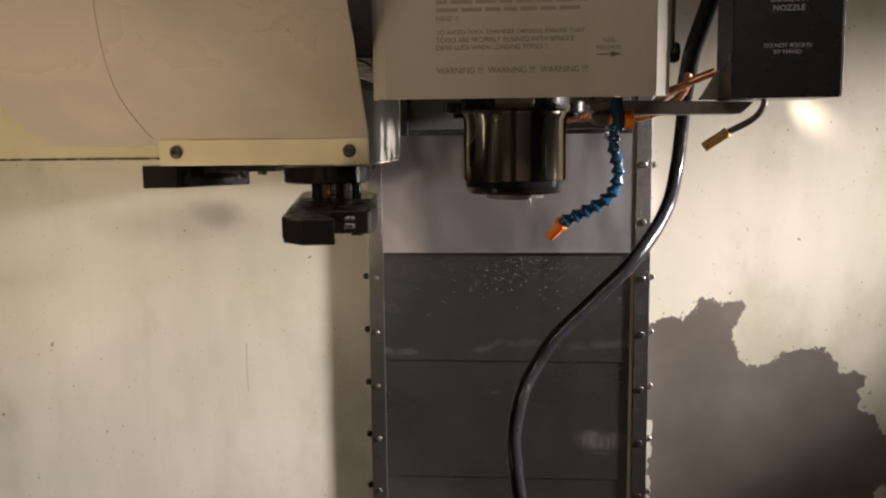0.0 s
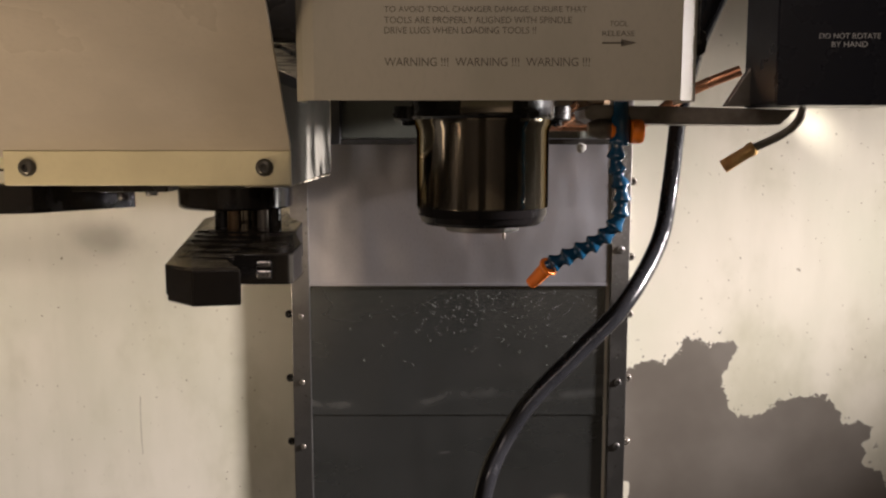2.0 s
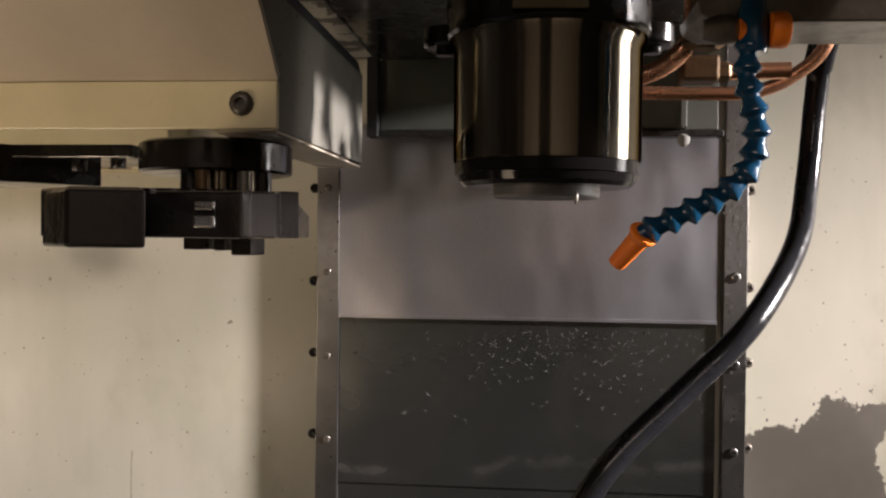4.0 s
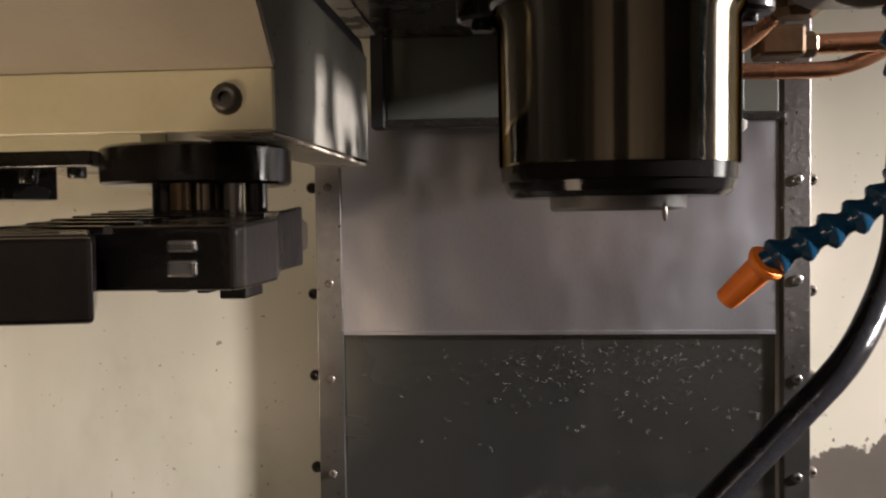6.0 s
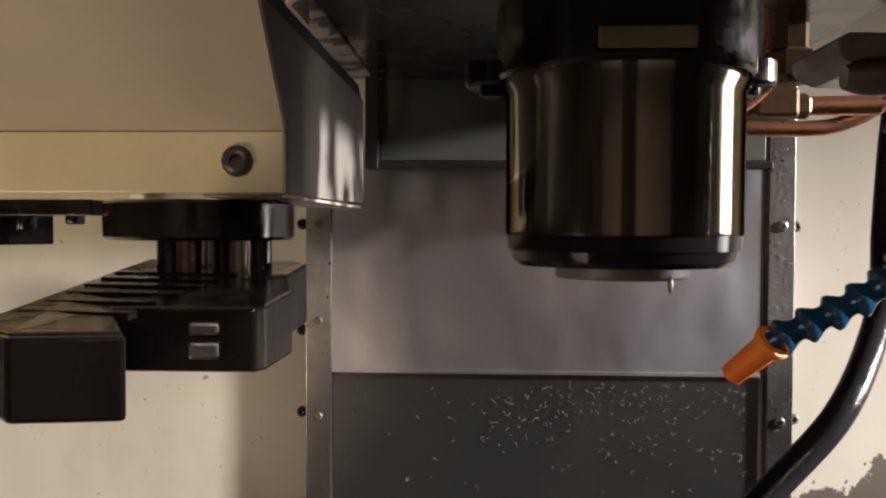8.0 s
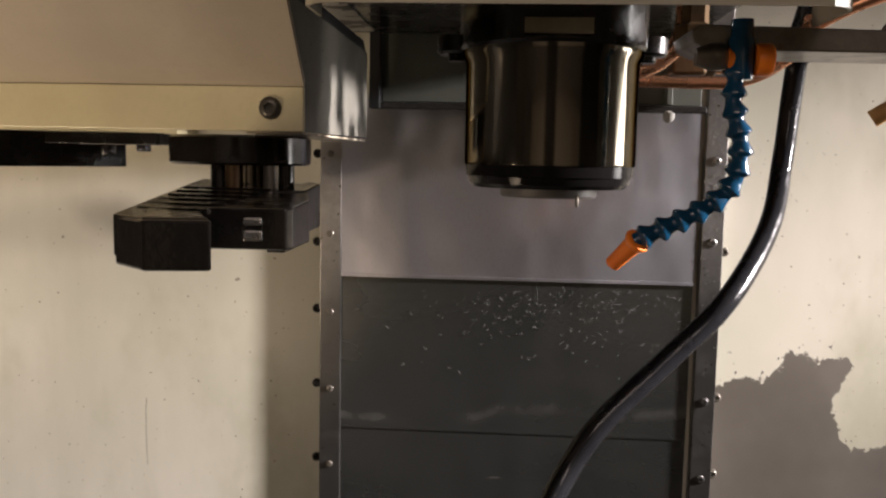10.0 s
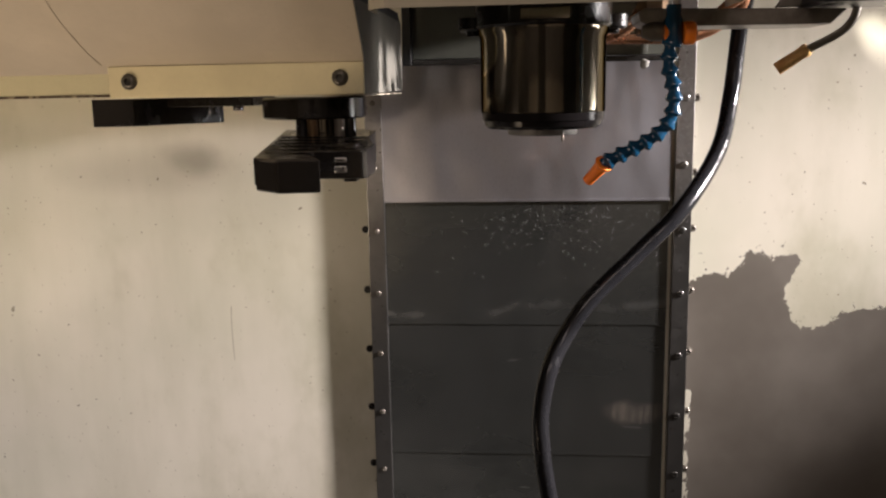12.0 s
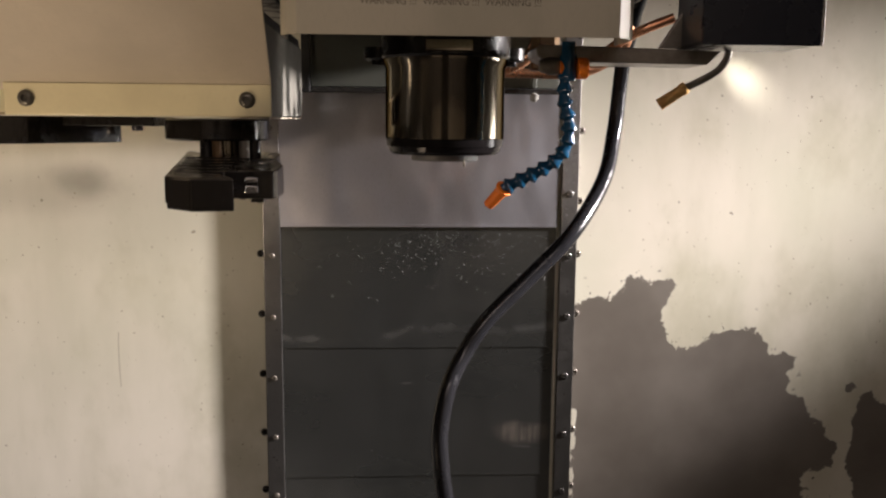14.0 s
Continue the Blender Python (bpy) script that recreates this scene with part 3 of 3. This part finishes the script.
part("body", lathe([(0, 1.572), (0.0675, 1.572), (0.0678, 1.574), (0.0678, 1.650), (0.071, 1.656), (0.071, 1.664), (0, 1.664)], at, 96), SPIN, spindle, "polished dark steel", 35)
part("nose_ring", lathe([(0, 1.5545), (0.0600, 1.5545), (0.0635, 1.5575), (0.0650, 1.563), (0.0663, 1.5635), (0.0668, 1.5725), (0, 1.5725)], at, 96), NOSE, spindle, "black nose ring", 30)
part("drive_nose", lathe([(0, 1.5470), (0.0370, 1.5470), (0.0385, 1.5485), (0.0385, 1.5545), (0, 1.5545)], at, 48), DRIVE, spindle, "dull grey steel drive ring", 35)
part("drip", lathe([(0, 1.541), (0.0012, 1.543), (0.0016, 1.546), (0.0011, 1.5495), (0, 1.5515)], pose(0.160, 1.594, -0.0005), 12), GREY_PIPE, spindle, "hanging drop", 60)
flange = part("flange", lathe([(0, 1.660), (0.0715, 1.660), (0.0735, 1.6625), (0.0735, 1.727), (0, 1.727)], at, 72), BLACK, spindle, "black bolted flange", 35)
for dx in (-0.074, 0.074):
    lug = part("lug", lathe([(0, 1.6595), (0.0165, 1.6595), (0.0185, 1.6615), (0.0185, 1.6740), (0, 1.6740)], pose(0.1404 + dx, 1.652, 0), 28), BLACK, spindle, "rounded black lug", 35)
    part("lug_bolt", lathe([(0, 1.6545), (0.0060, 1.6545), (0.0068, 1.6555), (0.0068, 1.6600), (0, 1.6600)], pose(0.1404 + dx * 1.04, 1.652, 0), 12), BLACK, lug, "", 40)
part("key_block", box(0.116, 0.165, 1.5585, 1.575, 1.6645, 1.6765, 0.001), SPIN, spindle, "steel key block")

# ---- coolant pipes behind the spindle ----
pipes = thing("coolant_pipework", "copper coolant pipes with brass fittings under the head", "pipework", (0.30, 1.80, 1.65))
part("pipe", sweep(smooth_path([(0.160, 1.845, 1.660), (0.24, 1.845, 1.658), (0.315, 1.845, 1.657), (0.345, 1.845, 1.660), (0.375, 1.842, 1.674), (0.40, 1.835, 1.70), (0.405, 1.83, 1.75)]), 0.0065), COPPER, pipes, "bright copper pipe", 60)
part("pipe", sweep(smooth_path([(0.215, 1.76, 1.655), (0.245, 1.755, 1.668), (0.262, 1.75, 1.690), (0.265, 1.75, 1.735)]), 0.008), COPPER, pipes, "", 60)
part("pipe", sweep([Vector((0.305, 1.80, 1.669)), Vector((0.358, 1.80, 1.670))], 0.0075), COPPER, pipes, "stained copper pipe", 60)
part("hex_nut", lathe([(0, 0), (0.0085, 0), (0.0098, 0.002), (0.0098, 0.011), (0.0085, 0.013), (0, 0.013)], pose(0.293, 1.80, 1.669, 0, 90, 0), 6), DULL_BRASS, pipes, "dull brass nut")
part("elbow_fitting", box(0.262, 0.295, 1.785, 1.815, 1.659, 1.682, 0.003), DULL_BRASS, pipes, "dull brass elbow")
part("manifold", lathe([(0, 1.676), (0.012, 1.676), (0.018, 1.681), (0.018, 1.697), (0.012, 1.700), (0.012, 1.727), (0, 1.727)], pose(0.272, 1.74, 0), 6), DULL_BRASS, pipes, "dull brass manifold block")

# ---- tool release bracket, coolant nozzle box ----
arm = thing("nozzle_bracket", "dark steel bracket plate under the head cover", "bracket", (0.36, 1.62, 1.655))
part("plate", prism([(0.244, 1.6550), (0.416, 1.6535), (0.431, 1.668), (0.238, 1.6725), (0.232, 1.668), (0.234, 1.660)], "y", 1.560, 1.625, 0.0012), GREY_PIPE, arm, "dull oily steel plate")
part("gusset", prism([(0.368, 1.6715), (0.394, 1.713), (0.396, 1.713), (0.40, 1.6715)], "y", 1.573, 1.583, 0.0008), GREY_PIPE, arm)
part("tube", sweep(smooth_path([(0.322, 1.64, 1.668), (0.338, 1.63, 1.682), (0.362, 1.62, 1.695), (0.395, 1.615, 1.708)]), 0.0055), COPPER, arm, "stained brown copper tube", 60)

unit = thing("coolant_nozzle_box", "dark blue enamelled nozzle box with white printing", "machine box", (0.451, 1.55, 1.670))
part("housing", box(0.391, 0.5125, 1.507, 1.592, 1.670, 1.90, 0.0035), NAVY, unit)
part("front_panel", box(0.3905, 0.5125, 1.5045, 1.5068, 1.6695, 1.90, 0.0008), NAVY, unit)
# bright steel strip painted in for the highlight along the box's edge
part("edge_highlight", box(0.5105, 0.5138, 1.5035, 1.509, 1.6695, 1.90, 0.0008), STEEL, unit, "bright strip standing in for the edge highlight")
for words, x0, x1, z, cap in (("PROGRAMMABLE", 0.414, 0.490, 1.7875, 0.0062), ("COOLANT", 0.430, 0.473, 1.7775, 0.0062), ("NOZZLE", 0.434, 0.469, 1.7675, 0.0062),
                              ("DO NOT ROTATE", 0.425, 0.478, 1.7265, 0.0045), ("BY HAND", 0.436, 0.467, 1.7195, 0.0045)):
    lettering(words, x0, x1, z, cap, 1.50444, WHITE_INK, unit)
part("emblem", prism([(0.411, 1.804), (0.489, 1.804), (0.494, 1.817), (0.425, 1.817)], "y", 1.5038, 1.5044), WHITE_INK, unit, "plain pale emblem")
spout = part("spout", sweep(smooth_path([(0.456, 1.605, 1.70), (0.456, 1.606, 1.672), (0.452, 1.608, 1.658), (0.441, 1.614, 1.646), (0.414, 1.624, 1.631)]), 0.0042), GREY_PIPE, unit, "bent grey steel tube", 60)
m, length = along((0.416, 1.623, 1.6325), (0.3885, 1.635, 1.6125))
part("nozzle_tip", lathe([(0, 0), (0.0062, 0), (0.0072, 0.002), (0.0072, 0.006), (0.0064, 0.0075), (0.0070, length), (0.0040, length), (0.0035, length - 0.006), (0, length - 0.006)], m, 20), BRASS, spout, "tarnished brass tip", 35)

# ---- segmented coolant hose ----
loc = thing("segmented_coolant_hose", "blue segmented plastic coolant hose with an orange nozzle", "coolant hose", (0.269, 1.56, 1.665))
LOC = smooth_path([(0.2665, 1.557, 1.668), (0.2640, 1.556, 1.645), (0.2615, 1.554, 1.618), (0.2675, 1.552, 1.590), (0.2640, 1.551, 1.563), (0.2460, 1.550, 1.5455), (0.2180, 1.549, 1.531), (0.1975, 1.5485, 1.5210)], 40)
run = [0.0]
for a, b in zip(LOC, LOC[1:]):
    run.append(run[-1] + (b - a).length)


def on_loc(s):
    for i in range(len(run) - 1):
        if run[i + 1] >= s:
            return LOC[i].lerp(LOC[i + 1], (s - run[i]) / (run[i + 1] - run[i]))
    return LOC[-1]


PITCH = 0.0136
count = int(run[-1] / PITCH)
for i in range(count):
    s = i * PITCH + run[-1] - count * PITCH
    m, d = along(on_loc(s), on_loc(min(s + PITCH, run[-1])))
    part("segment", lathe([(0, -0.001), (0.0056, -0.001), (0.0060, 0.001), (0.0090, 0.0062), (0.0090, 0.0078), (0.0056, 0.0105), (0.0054, d + 0.001), (0, d + 0.001)], m, 20), BLUE, loc, "", 30)
m, length = along((0.2005, 1.547, 1.523), (0.1850, 1.566, 1.5025))
part("nozzle", lathe([(0, 0.001), (0.0065, 0.001), (0.0090, 0.0015), (0.0095, 0.003), (0.0088, 0.0048), (0.0070, 0.007), (0.0058, length), (0.0036, length), (0.003, length - 0.004), (0, length - 0.004)], m, 24), ORANGE, loc, "orange plastic nozzle", 35)
part("collar", lathe([(0, 0), (0.0105, 0), (0.0112, 0.002), (0.0112, 0.009), (0.0098, 0.011), (0, 0.011)], pose(0.2745, 1.552, 1.6475, 0, 90, 0), 20), ORANGE, loc, "orange valve knob", 35)
part("collar", lathe([(0, 0), (0.0085, 0), (0.0085, 0.004), (0, 0.004)], pose(0.2565, 1.557, 1.648, 0, 90, 0), 20), ORANGE, loc, "orange ring", 35)
part("fitting", lathe([(0, 0), (0.0060, 0), (0.0095, 0.010), (0.0095, 0.018), (0.0080, 0.021), (0, 0.021)], pose(0.2355, 1.560, 1.650, 0, 90, 0), 20), GREY_PIPE, loc, "dull steel fitting", 35)
part("valve_body", lathe([(0, 1.634), (0.0085, 1.634), (0.0092, 1.637), (0.0092, 1.660), (0.0075, 1.664), (0.0075, 1.675), (0, 1.675)], pose(0.2655, 1.556, 0), 20), BLUE, loc, "", 35)

# ---- black hose ----
hose = thing("coolant_supply_hose", "wet glossy black rubber hose hanging from the head", "hose", (0.20, 1.63, 0.70))
part("hose", sweep(smooth_path([(0.470, 1.66, 2.0), (0.440, 1.70, 1.90), (0.418, 1.755, 1.82), (0.405, 1.82, 1.75), (0.4065, 1.865, 1.70), (0.4065, 1.882, 1.66), (0.3960, 1.870, 1.577), (0.3720, 1.822, 1.513), (0.318, 1.755, 1.449), (0.262, 1.733, 1.396), (0.2010, 1.712, 1.340), (0.1690, 1.70, 1.295), (0.1495, 1.68, 1.258), (0.1395, 1.665, 1.210), (0.1405, 1.655, 1.170), (0.1475, 1.645, 1.120), (0.165, 1.63, 1.04), (0.185, 1.62, 0.92), (0.20, 1.61, 0.712)], 10), 0.0107, 24), HOSE, hose, "", 60)
part("sleeve", sweep(smooth_path([(0.4045, 1.872, 1.685), (0.4055, 1.845, 1.722), (0.4065, 1.81, 1.758), (0.419, 1.755, 1.82), (0.440, 1.70, 1.90), (0.470, 1.66, 2.0)], 8), 0.0137, 24), HOSE, hose, "thick black sleeve", 60)

# ---- tool changer ----
tc = thing("tool_changer_cover", "cream sheet-metal tool changer cover with a sloping front", "machine cover", (-0.20, 1.75, 1.593))


def sloped(name, outline, back):
    """A sheet in the sloping front, which leans out towards the operator; outline in (x, z)."""
    bm = bmesh.new()
    lo = [bm.verts.new((x, 1.607 + back - 1.45 * (z - 1.63), z)) for x, z in outline]
    hi = [bm.verts.new((v.co.x, v.co.y + 0.0035, v.co.z + 0.005)) for v in lo]
    bm.faces.new(lo), bm.faces.new(hi[::-1])
    for i in range(len(lo)):
        j = (i + 1) % len(lo)
        bm.faces.new((lo[i], hi[i], hi[j], lo[j]))
    return part(name, bm, CREAM, tc)


sloped("sloping_panel", [(-0.052, 1.629), (-0.043, 1.72), (-0.028, 1.86), (-0.240, 1.86), (-0.280, 1.82), (-0.312, 1.779), (-0.335, 1.738), (-0.350, 1.70), (-0.354, 1.675), (-0.350, 1.645), (-0.344, 1.629)], 0.0)
plate = part("front_strip", box(-0.338, -0.052, 1.606, 1.612, 1.5945, 1.629, 0.001), STRIP, tc, "cream strip with two cap screws")
for x in (-0.314, -0.078):
    s = part("cap_screw", screw_mesh(0.0090, 0.005), SCREW, plate, "", 40)
    for v in s.data.vertices:
        v.co += Vector((x, 1.606, 1.6125))
part("side_panel", prism([(1.612, 1.5945), (1.612, 1.630), (1.522, 1.692), (1.925, 1.692), (1.925, 1.5975)], "x", -0.0545, -0.0525), SHADED_CREAM, tc, "grimy cream side with the head's shade put into its colour")
part("dark_side_strip", prism([(1.540, 1.690), (1.925, 1.690), (1.932, 1.597), (1.940, 1.597), (1.940, 1.690), (1.915, 1.7045), (1.525, 1.7045)], "x", -0.068, -0.0555), SEAL, tc, "black rubber seal")
part("bottom_flange", box(-0.100, -0.054, 1.613, 1.925, 1.5925, 1.5945, 0.0005), CREAM, tc)
round_corner = [(-0.483 - 0.040 * math.sin(a), 1.662 - 0.040 * math.cos(a)) for a in np.linspace(0, math.pi / 2, 9)]
sloped("rounded_panel", [(-0.30, 1.622)] + round_corner + [(-0.523, 1.86), (-0.30, 1.86)], 0.010)

seam = smooth_path([(x, 1.6066 - 1.45 * (z - 1.63), z) for x, z in ((-0.240, 1.86), (-0.280, 1.82), (-0.312, 1.779), (-0.335, 1.738), (-0.350, 1.70), (-0.354, 1.675), (-0.350, 1.645), (-0.344, 1.631))], 6)
part("seam", sweep(seam, 0.0006, 6), SEAM, tc, "grimy dark seam", 60)

disk = thing("tool_arm_drive", "black drive disk with a steel shaft under the cover", "drive disk", (-0.127, 1.69, 1.54))
part("disk", lathe([(0, 1.567), (0.0585, 1.567), (0.0610, 1.569), (0.0610, 1.5900), (0.058, 1.592), (0, 1.592)], pose(-0.127, 1.69, 0), 64), BLACK, disk, "", 35)
part("shaft", lathe([(0, 1.538), (0.017, 1.538), (0.017, 1.567), (0, 1.567)], pose(-0.112, 1.66, 0), 32), SPIN, disk, "stained steel shaft", 35)
for dx, dy, r, mat in ((-0.020, -0.012, 0.008, BLACK), (0.022, -0.010, 0.006, GREY_PIPE), (0.032, 0.004, 0.007, BLACK), (-0.006, -0.024, 0.006, DULL_BRASS)):
    part("pin", lathe([(0, 1.540), (r, 1.540), (r, 1.567), (0, 1.567)], pose(-0.112 + dx, 1.66 + dy, 0), 16), mat, disk, "", 35)

claw = thing("tool_change_arm", "black steel double-ended tool change arm with grippers", "tool arm", (-0.09, 1.55, 1.511))


def arm_mesh(outline, z0, z1, rise, bevel):
    """The arm's top rises a little from its gripper ends towards the hub."""
    bm = prism(outline, "z", z0, z1, bevel)
    for v in bm.verts:
        if v.co.z > (z0 + z1) / 2:
            v.co.z += rise * max(0.0, 1 - abs(v.co.y - 1.69) / 0.25)
    return bm


near = [(-0.092, 1.474), (-0.033, 1.475), (-0.030, 1.482), (-0.030, 1.53), (-0.047, 1.60), (-0.050, 1.66)]
far_side = [(-0.150, 1.60), (-0.123, 1.425), (-0.096, 1.402), (-0.0605, 1.409)]
far_end = [(-0.078, 1.75), (-0.118, 1.955), (-0.140, 1.98), (-0.172, 1.96), (-0.178, 1.80), (-0.166, 1.70)]
part("arm_body", arm_mesh(near + far_end + far_side, 1.516, 1.541, 0.013, 0.0015), BLACK, claw)
part("gripper_block", prism([(-0.0575, 1.4055), (-0.0900, 1.4735), (-0.1170, 1.470), (-0.1215, 1.424), (-0.0945, 1.3985)], "z", 1.5110, 1.5400, 0.0018), BLACK, claw)
for i in range(6):
    y = 1.455 + 0.028 * i
    part("rib", arm_mesh([(-0.121 - 0.0045 * i, y), (-0.075, y - 0.006), (-0.075, y + 0.002), (-0.122 - 0.0045 * i, y + 0.009)], 1.540, 1.5425, 0.013, 0.0), BLACK, claw)
part("detent", box(-0.0600, -0.0475, 1.4715, 1.4755, 1.5215, 1.5290, 0.0015), STEEL, claw, "bright steel detent")
part("detent", box(-0.0600, -0.0475, 1.4715, 1.4755, 1.5315, 1.5370, 0.0015), STEEL, claw, "bright steel detent")
for x0, x1, z in ((-0.102, -0.086, 1.5080), (-0.081, -0.074, 1.5075), (-0.069, -0.055, 1.5045)):
    part("lug", box(x0, x1, 1.56, 1.59, z, 1.517, 0.001), BLACK, claw)

pot = thing("tool_pot_actuator", "black tool pot actuator block under the cover", "actuator", (-0.34, 1.70, 1.56))
part("block", prism([(-0.384, 1.654), (-0.339, 1.666), (-0.262, 1.760), (-0.300, 1.80), (-0.384, 1.80)], "z", 1.5615, 1.5935, 0.001), BLACK, pot)
part("slide_plate", box(-0.345, -0.205, 1.70, 1.80, 1.5825, 1.5935, 0.001), BLACK, pot)
for x, y, h in ((-0.262, 1.72, 0.010), (-0.236, 1.74, 0.006)):
    part("bolt", lathe([(0, 1.5825 - h), (0.006, 1.5825 - h), (0.0068, 1.584 - h), (0.0068, 1.5825), (0, 1.5825)], pose(x, y, 0), 12), BLACK, pot, "", 40)

# ---- swarf on the way cover ----
bm = bmesh.new()
rnd = random.Random(7)
for i in range(345):
    x = min(0.335, max(-0.085, rnd.gauss(0.18, 0.10)))
    z = 1.408 - abs(rnd.gauss(0, 0.045))
    face = 2.0548
    if i >= 205:
        x, z, face = rnd.uniform(0.360, 0.3845), min(1.68, 1.68 - abs(rnd.gauss(0, 0.17))), 2.0504
    if z < 1.22:
        continue
    size, a0, bend = rnd.uniform(0.0010, 0.0034), rnd.uniform(0, 6.28), rnd.uniform(-4.5, 4.5)
    pts, p, a = [], Vector((x, face, z)), a0
    for k in range(6):
        pts.append(p.copy())
        p += Vector((math.cos(a), rnd.uniform(-0.15, 0.1), math.sin(a))) * size / 2
        a += bend / 4
    sweep(pts, 0.00013, 4, bm)
tagged(part("swarf", bm, CHIP), "fine bright metal shavings stuck to the oily cover", "swarf", "", "stuff")
